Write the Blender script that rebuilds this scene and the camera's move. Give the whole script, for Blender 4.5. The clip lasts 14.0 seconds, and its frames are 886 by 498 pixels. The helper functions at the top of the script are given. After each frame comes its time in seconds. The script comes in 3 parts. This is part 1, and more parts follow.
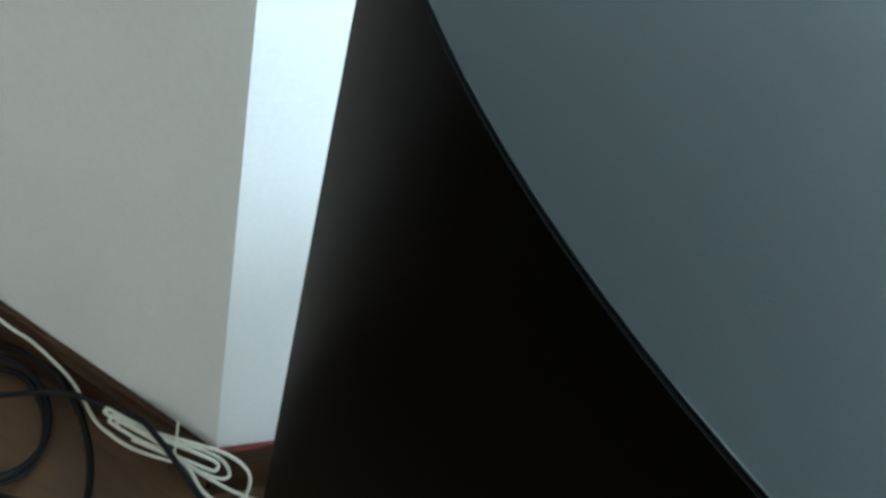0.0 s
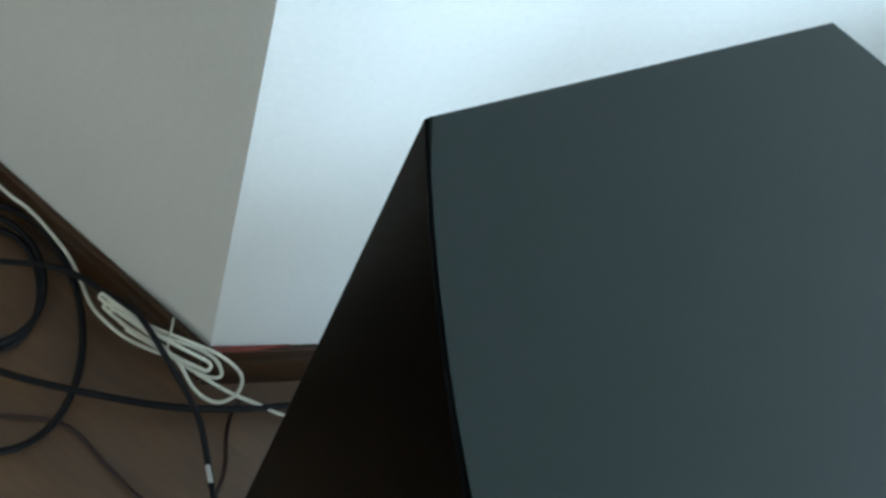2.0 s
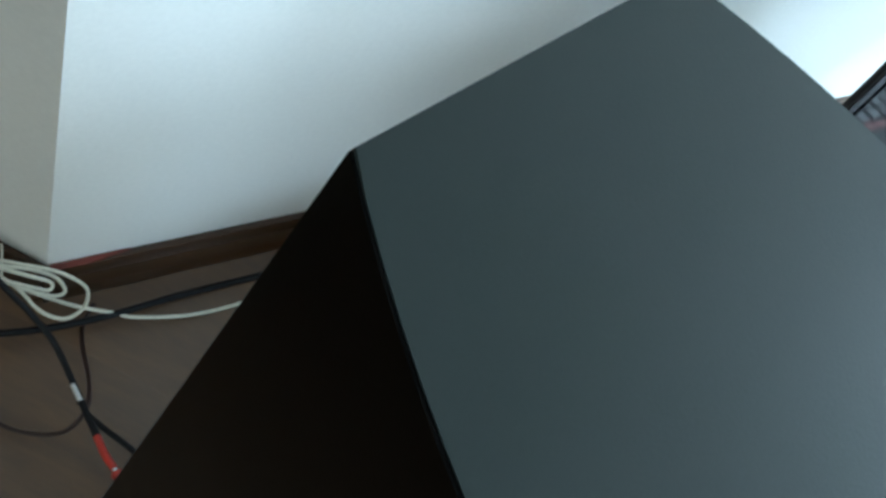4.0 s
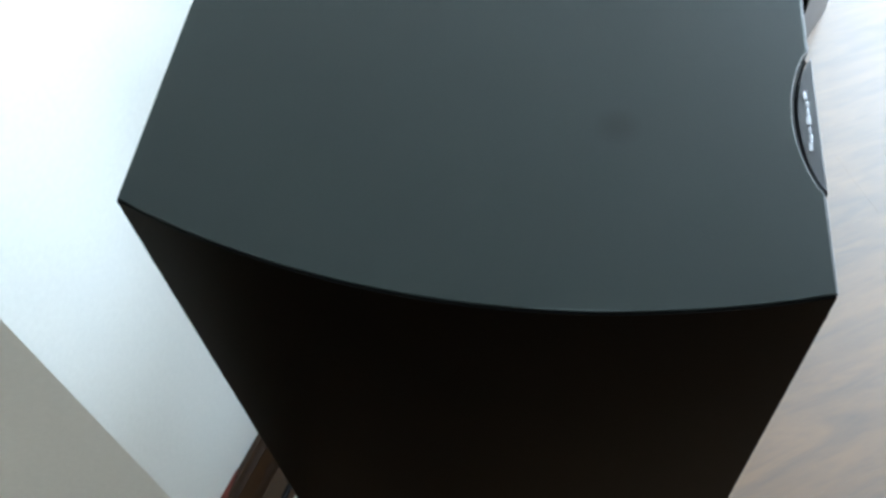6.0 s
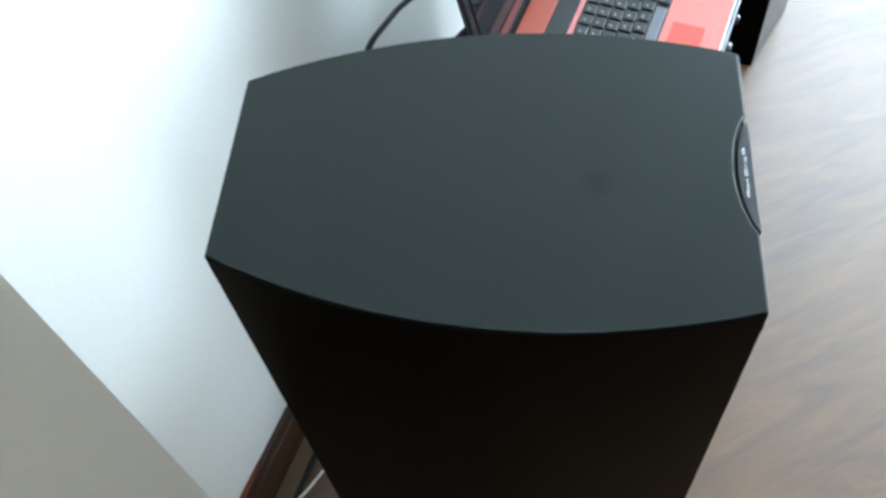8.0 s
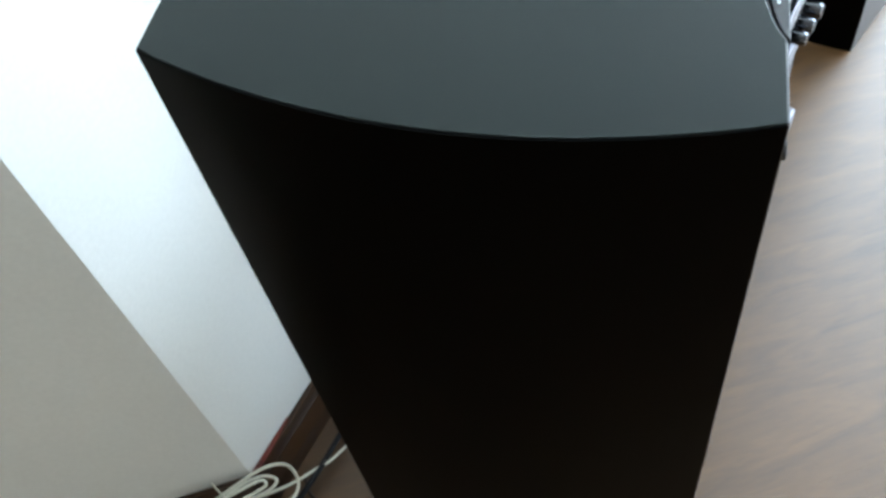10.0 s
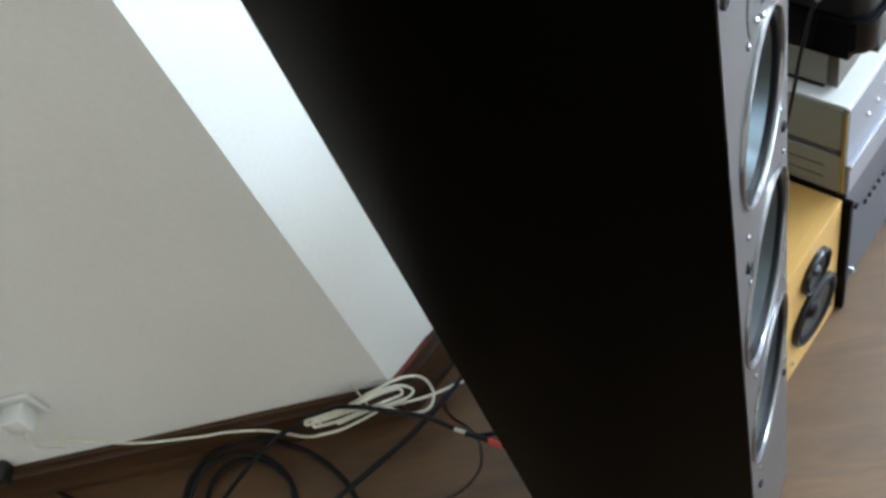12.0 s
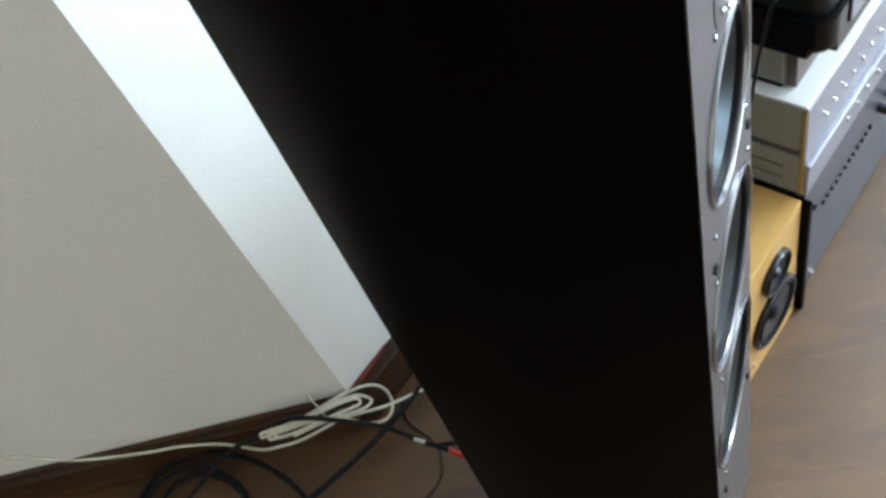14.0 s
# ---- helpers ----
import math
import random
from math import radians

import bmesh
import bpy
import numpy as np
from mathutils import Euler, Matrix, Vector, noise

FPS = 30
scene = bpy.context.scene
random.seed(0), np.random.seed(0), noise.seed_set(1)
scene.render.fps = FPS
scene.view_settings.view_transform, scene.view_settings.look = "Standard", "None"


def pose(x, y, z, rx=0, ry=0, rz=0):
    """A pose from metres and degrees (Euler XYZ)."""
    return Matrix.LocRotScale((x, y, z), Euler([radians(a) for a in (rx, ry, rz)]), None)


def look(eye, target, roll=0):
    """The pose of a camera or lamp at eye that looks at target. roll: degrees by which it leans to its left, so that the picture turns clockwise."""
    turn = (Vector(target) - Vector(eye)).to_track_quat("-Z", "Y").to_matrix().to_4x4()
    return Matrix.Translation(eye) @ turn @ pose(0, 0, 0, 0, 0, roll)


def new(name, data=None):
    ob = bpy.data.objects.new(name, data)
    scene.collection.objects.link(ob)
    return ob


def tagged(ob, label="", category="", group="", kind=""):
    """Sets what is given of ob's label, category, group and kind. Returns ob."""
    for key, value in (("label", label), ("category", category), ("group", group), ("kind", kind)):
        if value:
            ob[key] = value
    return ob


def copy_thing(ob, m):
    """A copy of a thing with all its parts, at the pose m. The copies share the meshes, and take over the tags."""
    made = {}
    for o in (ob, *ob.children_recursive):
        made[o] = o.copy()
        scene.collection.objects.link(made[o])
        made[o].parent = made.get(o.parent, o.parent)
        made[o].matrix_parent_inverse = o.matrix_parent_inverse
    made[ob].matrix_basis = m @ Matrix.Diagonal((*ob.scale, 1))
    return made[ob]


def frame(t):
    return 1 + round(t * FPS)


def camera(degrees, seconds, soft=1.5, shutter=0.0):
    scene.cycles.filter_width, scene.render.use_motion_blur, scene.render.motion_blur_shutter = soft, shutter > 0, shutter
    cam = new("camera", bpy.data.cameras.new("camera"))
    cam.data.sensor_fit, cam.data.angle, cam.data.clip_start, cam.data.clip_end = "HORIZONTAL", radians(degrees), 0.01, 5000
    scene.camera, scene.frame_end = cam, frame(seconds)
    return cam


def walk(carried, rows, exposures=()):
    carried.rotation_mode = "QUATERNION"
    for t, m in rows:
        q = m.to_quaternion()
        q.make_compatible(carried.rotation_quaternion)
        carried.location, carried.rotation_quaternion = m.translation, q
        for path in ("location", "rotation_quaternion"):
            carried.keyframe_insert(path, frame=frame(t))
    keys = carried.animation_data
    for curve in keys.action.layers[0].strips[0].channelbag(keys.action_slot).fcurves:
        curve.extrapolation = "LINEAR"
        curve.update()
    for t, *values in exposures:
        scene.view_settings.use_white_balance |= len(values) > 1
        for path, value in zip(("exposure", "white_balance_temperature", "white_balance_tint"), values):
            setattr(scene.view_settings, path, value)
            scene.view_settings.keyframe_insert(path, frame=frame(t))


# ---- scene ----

# ---------------------------------------------------------------- camera
cam = camera(49.4, 14.0, soft=3.1)
PATH = [
    (0, pose(-0.1127, -0.5632, 1.2064, 39.71, -12.68, -15.11)),
    (0.5, pose(-0.1340, -0.5454, 1.2282, 38.80, -14.33, -14.36)),
    (1, pose(-0.1381, -0.5092, 1.2414, 35.45, -15.56, -13.44)),
    (1.5, pose(-0.1234, -0.4695, 1.2367, 31.83, -16.05, -11.28)),
    (2, pose(-0.0855, -0.4054, 1.2273, 26.42, -15.88, -7.84)),
    (2.5, pose(-0.0525, -0.3605, 1.2168, 22.91, -15.36, -5.43)),
    (3, pose(-0.0497, -0.3571, 1.2041, 20.02, -16.20, -2.98)),
    (3.5, pose(-0.0718, -0.3626, 1.2148, 19.31, -19.73, -8.54)),
    (4, pose(-0.1152, -0.3643, 1.2514, 20.73, -22.34, -21.34)),
    (4.2, pose(-0.1265, -0.3677, 1.2659, 21.68, -23.17, -27.07)),
    (6.3, pose(-0.1969, -0.5682, 1.4146, 32.79, 5.86, -66.75)),
    (6.5, pose(-0.2046, -0.5724, 1.4318, 32.69, 5.78, -66.24)),
    (7, pose(-0.2052, -0.5488, 1.4875, 32.66, 5.13, -68.41)),
    (7.5, pose(-0.2058, -0.5463, 1.5148, 30.49, 5.15, -68.46)),
    (8, pose(-0.2212, -0.5531, 1.5081, 31.47, 4.45, -68.21)),
    (8.5, pose(-0.2397, -0.5535, 1.4800, 32.38, 3.75, -68.11)),
    (8.7, pose(-0.2470, -0.5539, 1.4620, 32.32, 4.01, -68.09)),
    (10.8, pose(-0.2283, -0.6984, 1.3382, 35.82, 10.30, -53.92)),
    (11, pose(-0.2255, -0.7161, 1.3335, 36.23, 11.45, -51.92)),
    (11.5, pose(-0.2250, -0.7588, 1.3250, 37.74, 15.36, -49.95)),
    (12, pose(-0.2495, -0.7826, 1.3519, 35.13, 16.19, -50.96)),
    (12.5, pose(-0.2568, -0.7922, 1.3134, 32.83, 17.08, -51.49)),
    (13, pose(-0.2641, -0.7843, 1.3159, 29.28, 16.27, -54.01)),
    (13.5, pose(-0.2580, -0.7856, 1.3085, 29.96, 15.86, -53.64)),
    (14, pose(-0.2427, -0.7688, 1.3280, 35.04, 14.50, -53.01)),
]
LIGHT = [(0.0, 0.30, 5400, 2), (1.5, 0.10, 5400, 2), (3.0, 0.04, 5420, 2), (4.2, 0.15, 5350, 0), (6.3, 0.25, 5700, 6.5), (8.7, 0.25, 5700, 6.5),
         (10.8, 0.38, 5800, 7), (12.0, 0.36, 5900, 8), (14.0, 0.33, 5950, 9)]
walk(cam, PATH, LIGHT)

# ---------------------------------------------------------------- world and light
world = bpy.data.worlds.new("world")
scene.world = world
world.use_nodes = True
wn, wl = world.node_tree.nodes, world.node_tree.links
sky = wn.new("ShaderNodeTexSky")
sky.sky_type = "NISHITA"
sky.sun_disc = False
sky.sun_elevation = radians(52)
sky.sun_rotation = radians(30)
wl.new(sky.outputs[0], wn["Background"].inputs[0])
wn["Background"].inputs[1].default_value = 0.12

sun = new("sun", bpy.data.lights.new("sun", "SUN"))
sun.data.energy = 1.0
sun.data.angle = radians(12)
sun.data.color = (1.0, 0.96, 0.9)
sun.matrix_world = look((-1.5, 2.6, 4.0), (0, 0, 0))

WIN = (0.6, 2.4, 0.75, 2.3)      # the window in the south wall: x from, x to, z from, z to
WINE = (-2.95, -1.95, 0.95, 2.45)  # the first window in the east wall: y from, y to, z from, z to
WINF = (-1.70, -0.35, 0.75, 2.35)  # the second one, nearer to the north wall
for (y0, y1, z0, z1), watts in ((WINE, 112), (WINF, 152)):
    eastlight = new("east_window_light", bpy.data.lights.new("east_window_light", "AREA"))
    eastlight.data.shape = "RECTANGLE"
    eastlight.data.size, eastlight.data.size_y = y1 - y0 - 0.1, z1 - z0 - 0.1
    eastlight.data.energy = watts
    eastlight.data.color = (0.81, 0.93, 1.0)
    eastlight.matrix_world = look((3.16, (y0 + y1) / 2, (z0 + z1) / 2), (0, (y0 + y1) / 2, (z0 + z1) / 2 - 0.25))
skylight = new("window_light", bpy.data.lights.new("window_light", "AREA"))
skylight.data.shape = "RECTANGLE"
skylight.data.size, skylight.data.size_y = WIN[1] - WIN[0] - 0.1, WIN[3] - WIN[2] - 0.1
skylight.data.energy = 42
skylight.data.color = (0.81, 0.93, 1.0)
skylight.matrix_world = look(((WIN[0] + WIN[1]) / 2, -3.16, (WIN[2] + WIN[3]) / 2), ((WIN[0] + WIN[1]) / 2, 0, 1.2))


# ---------------------------------------------------------------- materials
def material(name, base, rough=0.5, metal=0.0, spots=0.12, grain=40.0, bump=0.02, coarse=3.0, dark=None, gloss=0.5, coat=0.0):
    """A surface with a broad and a fine variation of tone, and a fine relief."""
    m = bpy.data.materials.new(name)
    m.use_nodes = True
    n, l = m.node_tree.nodes, m.node_tree.links
    bsdf = n["Principled BSDF"]
    co = n.new("ShaderNodeTexCoord")
    fine, broad = n.new("ShaderNodeTexNoise"), n.new("ShaderNodeTexNoise")
    fine.inputs["Scale"].default_value, broad.inputs["Scale"].default_value = grain, coarse
    fine.inputs["Detail"].default_value, broad.inputs["Detail"].default_value = 3, 3
    l.new(co.outputs["Object"], fine.inputs["Vector"])
    l.new(co.outputs["Object"], broad.inputs["Vector"])
    add = n.new("ShaderNodeMath")
    add.operation = "ADD"
    l.new(fine.outputs["Fac"], add.inputs[0])
    l.new(broad.outputs["Fac"], add.inputs[1])
    ramp = n.new("ShaderNodeMapRange")
    ramp.inputs["From Min"].default_value, ramp.inputs["From Max"].default_value = 0.65, 1.35
    l.new(add.outputs[0], ramp.inputs["Value"])
    mix = n.new("ShaderNodeMix")
    mix.data_type = "RGBA"
    low = dark if dark else tuple(c * (1 - spots) for c in base)
    mix.inputs[6].default_value = (*low, 1)
    mix.inputs[7].default_value = (*[min(1, c * (1 + spots * 0.5)) for c in base], 1)
    l.new(ramp.outputs[0], mix.inputs[0])
    l.new(mix.outputs[2], bsdf.inputs["Base Color"])
    rr = n.new("ShaderNodeMapRange")
    rr.inputs["To Min"].default_value, rr.inputs["To Max"].default_value = rough * 0.88, min(1, rough * 1.12)
    l.new(broad.outputs["Fac"], rr.inputs["Value"])
    l.new(rr.outputs[0], bsdf.inputs["Roughness"])
    bsdf.inputs["Metallic"].default_value = metal
    bsdf.inputs["Specular IOR Level"].default_value = gloss
    bsdf.inputs["Coat Weight"].default_value = coat
    bsdf.inputs["Coat Roughness"].default_value = 0.08
    if bump:
        b = n.new("ShaderNodeBump")
        b.inputs["Strength"].default_value = 0.5
        b.inputs["Distance"].default_value = bump * 0.01
        l.new(fine.outputs["Fac"], b.inputs["Height"])
        l.new(b.outputs[0], bsdf.inputs["Normal"])
    return m


def wood(name, light, dark, rough, stretch=(2.2, 34, 34), each=True, coat=0.0, flow=None):
    """Wood with streaks along the local x axis; each piece has its own tone."""
    m = bpy.data.materials.new(name)
    m.use_nodes = True
    n, l = m.node_tree.nodes, m.node_tree.links
    bsdf = n["Principled BSDF"]
    co, info, mapping = n.new("ShaderNodeTexCoord"), n.new("ShaderNodeObjectInfo"), n.new("ShaderNodeMapping")
    mapping.inputs["Scale"].default_value = stretch
    shift = n.new("ShaderNodeVectorMath")
    shift.operation = "MULTIPLY_ADD"
    shift.inputs[1].default_value = (7, 3, 5)
    l.new(info.outputs["Random"], shift.inputs[0])
    l.new(co.outputs["Object"], shift.inputs[2])
    if flow is None:
        l.new(shift.outputs[0], mapping.inputs["Vector"])
    else:                                             # one grain over all the planks, turned along them
        place, turner = n.new("ShaderNodeNewGeometry"), n.new("ShaderNodeVectorRotate")
        turner.rotation_type = "Z_AXIS"
        turner.inputs["Angle"].default_value = radians(-flow)
        l.new(place.outputs["Position"], turner.inputs["Vector"])
        l.new(turner.outputs[0], mapping.inputs["Vector"])
    big, small = n.new("ShaderNodeTexNoise"), n.new("ShaderNodeTexNoise")
    big.inputs["Scale"].default_value, big.inputs["Detail"].default_value, big.inputs["Distortion"].default_value = 0.55, 5, 1.2
    small.inputs["Scale"].default_value, small.inputs["Detail"].default_value = 3.5, 4
    l.new(mapping.outputs[0], big.inputs["Vector"])
    l.new(mapping.outputs[0], small.inputs["Vector"])
    add = n.new("ShaderNodeMath")
    add.operation = "MULTIPLY_ADD"
    add.inputs[1].default_value = 0.35
    l.new(small.outputs["Fac"], add.inputs[0])
    l.new(big.outputs["Fac"], add.inputs[2])
    ramp = n.new("ShaderNodeMapRange")
    ramp.inputs["From Min"].default_value, ramp.inputs["From Max"].default_value = 0.45, 0.9
    l.new(add.outputs[0], ramp.inputs["Value"])
    mix = n.new("ShaderNodeMix")
    mix.data_type = "RGBA"
    mix.inputs[6].default_value, mix.inputs[7].default_value = (*dark, 1), (*light, 1)
    l.new(ramp.outputs[0], mix.inputs[0])
    tone = n.new("ShaderNodeHueSaturation")
    val = n.new("ShaderNodeMapRange")
    val.inputs["To Min"].default_value, val.inputs["To Max"].default_value = (0.97, 1.03) if each else (1, 1)
    l.new(info.outputs["Random"], val.inputs["Value"])
    l.new(val.outputs[0], tone.inputs["Value"])
    l.new(mix.outputs[2], tone.inputs["Color"])
    l.new(tone.outputs[0], bsdf.inputs["Base Color"])
    rr = n.new("ShaderNodeMapRange")
    rr.inputs["To Min"].default_value, rr.inputs["To Max"].default_value = (rough * 0.9, rough * 1.12) if flow is None else (rough * 0.98, rough * 1.03)
    l.new(small.outputs["Fac"], rr.inputs["Value"])
    l.new(rr.outputs[0], bsdf.inputs["Roughness"])
    bsdf.inputs["Coat Weight"].default_value = coat
    bsdf.inputs["Specular IOR Level"].default_value = 0.84 if flow is not None else 0.5
    b = n.new("ShaderNodeBump")
    b.inputs["Strength"].default_value, b.inputs["Distance"].default_value = 0.35, 0.0006 if flow is None else 0.0002
    l.new(small.outputs["Fac"], b.inputs["Height"])
    l.new(b.outputs[0], bsdf.inputs["Normal"])
    return m


PAINT = material("wall_paint", (0.84, 0.835, 0.8), 0.75, spots=0.05, grain=160, bump=0.03, coarse=2.2)
# for walls out of view; beige chosen to weaken and warm the bounce
BOUNCEWALL = material("beige_wallpaper", (0.52, 0.45, 0.36), 0.8, spots=0.08, grain=80, bump=0.05)
# ceiling out of view, greyed so that less light bounces to the floor
CEIL = material("ceiling_paint", (0.55, 0.53, 0.5), 0.8, spots=0.04, grain=120, bump=0.05)
SKIRT = wood("varnished_skirting_wood", (0.064, 0.0275, 0.0075), (0.02, 0.0088, 0.0028), 0.4, each=False)
REDSTRIP = material("red_brown_paint", (0.14, 0.022, 0.012), 0.5, spots=0.5, grain=90, coarse=14)
FLOORWOOD = wood("laminate_floor", (0.112, 0.0515, 0.0110), (0.056, 0.0245, 0.0050), 0.5, stretch=(9, 42, 42), flow=-45.7)
JOINT = material("floor_underlay", (0.04, 0.025, 0.015), 0.8)
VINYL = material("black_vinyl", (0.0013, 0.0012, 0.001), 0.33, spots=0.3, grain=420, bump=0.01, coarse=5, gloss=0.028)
# paler than the sides: light on the upward face is put into the colour
LITVINYL = material("matt_black_top", (0.0110, 0.0166, 0.0146), 0.45, spots=0.1, grain=700, bump=0.01, coarse=11, gloss=0.21)
nt = LITVINYL.node_tree
stain_co, stain_len = nt.nodes.new("ShaderNodeTexCoord"), nt.nodes.new("ShaderNodeVectorMath")
stain_len.operation = "DISTANCE"
stain_len.inputs[1].default_value = (0.083, 0.088, 1.05)
nt.links.new(stain_co.outputs["Object"], stain_len.inputs[0])
stain_fade, stain_mix = nt.nodes.new("ShaderNodeMapRange"), nt.nodes.new("ShaderNodeMix")
stain_fade.inputs["From Min"].default_value, stain_fade.inputs["From Max"].default_value = 0.003, 0.012
stain_fade.inputs["To Min"].default_value, stain_fade.inputs["To Max"].default_value = 0.55, 0.0
nt.links.new(stain_len.outputs["Value"], stain_fade.inputs["Value"])
stain_mix.data_type = "RGBA"
top_bsdf = nt.nodes["Principled BSDF"]
nt.links.new(top_bsdf.inputs["Base Color"].links[0].from_socket, stain_mix.inputs[6])
stain_mix.inputs[7].default_value = (0.0025, 0.003, 0.003, 1)
nt.links.new(stain_fade.outputs[0], stain_mix.inputs[0])
nt.links.new(stain_mix.outputs[2], top_bsdf.inputs["Base Color"])
LEDGE = material("dark_grey_lacquer", (0.035, 0.037, 0.042), 0.3, spots=0.15, grain=300, bump=0.01)
SILVER = material("silver_lacquer", (0.092, 0.087, 0.09), 0.34, metal=0.45, spots=0.1, grain=300, bump=0.01)
RIM = material("polished_rim", (0.33, 0.335, 0.36), 0.22, metal=0.9, spots=0.05, bump=0)
DARKCHROME = material("dark_chrome", (0.09, 0.092, 0.1), 0.14, metal=1.0, spots=0.2, grain=30, bump=0)
CHROME = material("chrome", (0.75, 0.76, 0.78), 0.12, metal=1.0, spots=0.04, bump=0)
CONE = material("aluminium_cone", (0.066, 0.080, 0.089), 0.3, metal=0.9, spots=0.12, grain=60, bump=0.01)
ROLL = material("dull_black_rubber", (0.004, 0.004, 0.005), 0.55, spots=0.2, bump=0.02, gloss=0.12)
RUBBER = material("black_rubber", (0.012, 0.012, 0.013), 0.45, spots=0.2, bump=0.02)
BLACKPLASTIC = material("black_plastic", (0.014, 0.014, 0.015), 0.3, spots=0.2, grain=200, bump=0.01)
GLOSSBLACK = material("gloss_black_plastic", (0.006, 0.006, 0.007), 0.14, spots=0.2, bump=0, gloss=0.3)
BEECH = wood("yellow_beech_veneer", (0.52, 0.315, 0.098), (0.43, 0.245, 0.068), 0.38, stretch=(3, 18, 18), each=False)
DARKCONE = material("dark_cone", (0.009, 0.010, 0.014), 0.26, spots=0.25, bump=0.01)
GREYMETAL = material("grey_beige_metal", (0.25, 0.245, 0.21), 0.45, metal=0.0, spots=0.08, grain=260, bump=0.02)
BLACKMETAL = material("black_metal", (0.012, 0.012, 0.013), 0.4, spots=0.2, grain=200, bump=0.02)
BRUSHED = material("brushed_aluminium", (0.33, 0.33, 0.375), 0.36, metal=0.6, spots=0.1, grain=240, bump=0.01)
# darker brushed aluminium, with the shade low in the stack put into its colour
SHADEDBRUSHED = material("dark_brushed_aluminium", (0.11, 0.11, 0.13), 0.4, metal=0.5, spots=0.12, grain=240, bump=0.01)
# near white base colour stands in for window glare on the metal
GLARETOP = material("light_metal_top", (0.8, 0.81, 0.8), 0.25, metal=0.1, spots=0.06, grain=200, bump=0.01)
BRASS = material("brass_edge", (0.34, 0.24, 0.07), 0.4, metal=0.3, spots=0.15)
RED = material("red_lacquer", (0.66, 0.17, 0.14), 0.28, spots=0.1, grain=220, bump=0.005, coat=0.3)
REDPAD = material("red_touchpad", (0.6, 0.075, 0.05), 0.6, spots=0.08, grain=500, bump=0.02)
HINGERED = material("orange_red_lacquer", (0.42, 0.085, 0.05), 0.35, spots=0.1, grain=220, bump=0.005)
KEYMAT = material("black_keycap", (0.018, 0.02, 0.022), 0.35, spots=0.2, grain=300, bump=0.01)
KEYPRINT = material("pale_key_print", (0.4, 0.42, 0.42), 0.5)
SCREEN = material("dark_screen", (0.004, 0.004, 0.005), 0.08, spots=0.1, bump=0, gloss=0.25)
DARKRED = material("dark_red_lacquer", (0.10, 0.014, 0.012), 0.3, spots=0.2, grain=200, bump=0.005)
KEYGREY = material("blue_grey_keycap", (0.13, 0.14, 0.16), 0.4, spots=0.12, grain=260, bump=0.01)
GRILLE = material("dark_grey_grille", (0.03, 0.034, 0.034), 0.55, spots=0.3, grain=700, bump=0.08)
GREYPLUG = material("grey_plug_plastic", (0.34, 0.35, 0.35), 0.4, spots=0.1)
WHITECORD = material("ivory_cord", (0.66, 0.64, 0.53), 0.45, spots=0.14, grain=150, coarse=20)
BLACKCORD = material("black_cord", (0.008, 0.008, 0.01), 0.5, spots=0.25, grain=150, coarse=20, gloss=0.2)
THINCORD = material("dark_brown_cord", (0.03, 0.012, 0.01), 0.4, spots=0.25, grain=150, coarse=20)
REDCORD = material("red_plug_plastic", (0.5, 0.035, 0.02), 0.4, spots=0.15)
WHITEPLASTIC = material("white_plastic", (0.72, 0.72, 0.69), 0.4, spots=0.05)
BLUE = material("blue_sticker", (0.06, 0.25, 0.6), 0.3)
PALE = material("pale_sticker", (0.75, 0.82, 0.84), 0.35)
GLASS = bpy.data.materials.new("window_glass")
GLASS.use_nodes = True
g = GLASS.node_tree.nodes["Principled BSDF"]
g.inputs["Transmission Weight"].default_value, g.inputs["Roughness"].default_value, g.inputs["IOR"].default_value = 1.0, 0.0, 1.45


# ---------------------------------------------------------------- mesh tools
def finish(name, bm, mat, angle=32):
    bmesh.ops.recalc_face_normals(bm, faces=bm.faces)
    for f in bm.faces:
        f.smooth = True
    for e in bm.edges:
        e.smooth = False
        if len(e.link_faces) == 2:
            turn, (p, q) = e.calc_face_angle(0), [f.calc_area() for f in e.link_faces]
            flat_next_to_bevel = turn > 0.03 and max(p, q) > 9 * min(p, q)
            e.smooth = turn < radians(angle) and not flat_next_to_bevel
    me = bpy.data.meshes.new(name)
    bm.to_mesh(me)
    bm.free()
    me.materials.append(mat)
    return me


def part(name, bm, mat, parent, label="", m=None):
    ob = new(name, finish(name, bm, mat))
    if parent:
        ob.parent = parent
    if m is not None:
        ob.matrix_basis = m
    if label:
        ob["label"] = label
    return ob


def again(ob, m):
    """Another piece on the same mesh under the same parent."""
    c = new(ob.name.split(".")[0], ob.data)
    c.parent = ob.parent
    c.matrix_basis = m
    return c


def thing(name, label, category, m=None, group=""):
    e = new(name)
    e.empty_display_size = 0.05
    if m is not None:
        e.matrix_basis = m
    return tagged(e, label, category, group)


def box(x0, x1, y0, y1, z0, z1, bevel=0.0, seg=2):
    bm = bmesh.new()
    v = [bm.verts.new((x, y, z)) for z in (z0, z1) for x, y in ((x0, y0), (x1, y0), (x1, y1), (x0, y1))]
    for q in ((3, 2, 1, 0), (4, 5, 6, 7), (0, 1, 5, 4), (1, 2, 6, 5), (2, 3, 7, 6), (3, 0, 4, 7)):
        bm.faces.new([v[i] for i in q])
    if bevel:
        bmesh.ops.bevel(bm, geom=bm.edges[:], offset=bevel, segments=seg, affect="EDGES", profile=0.5)
    return bm


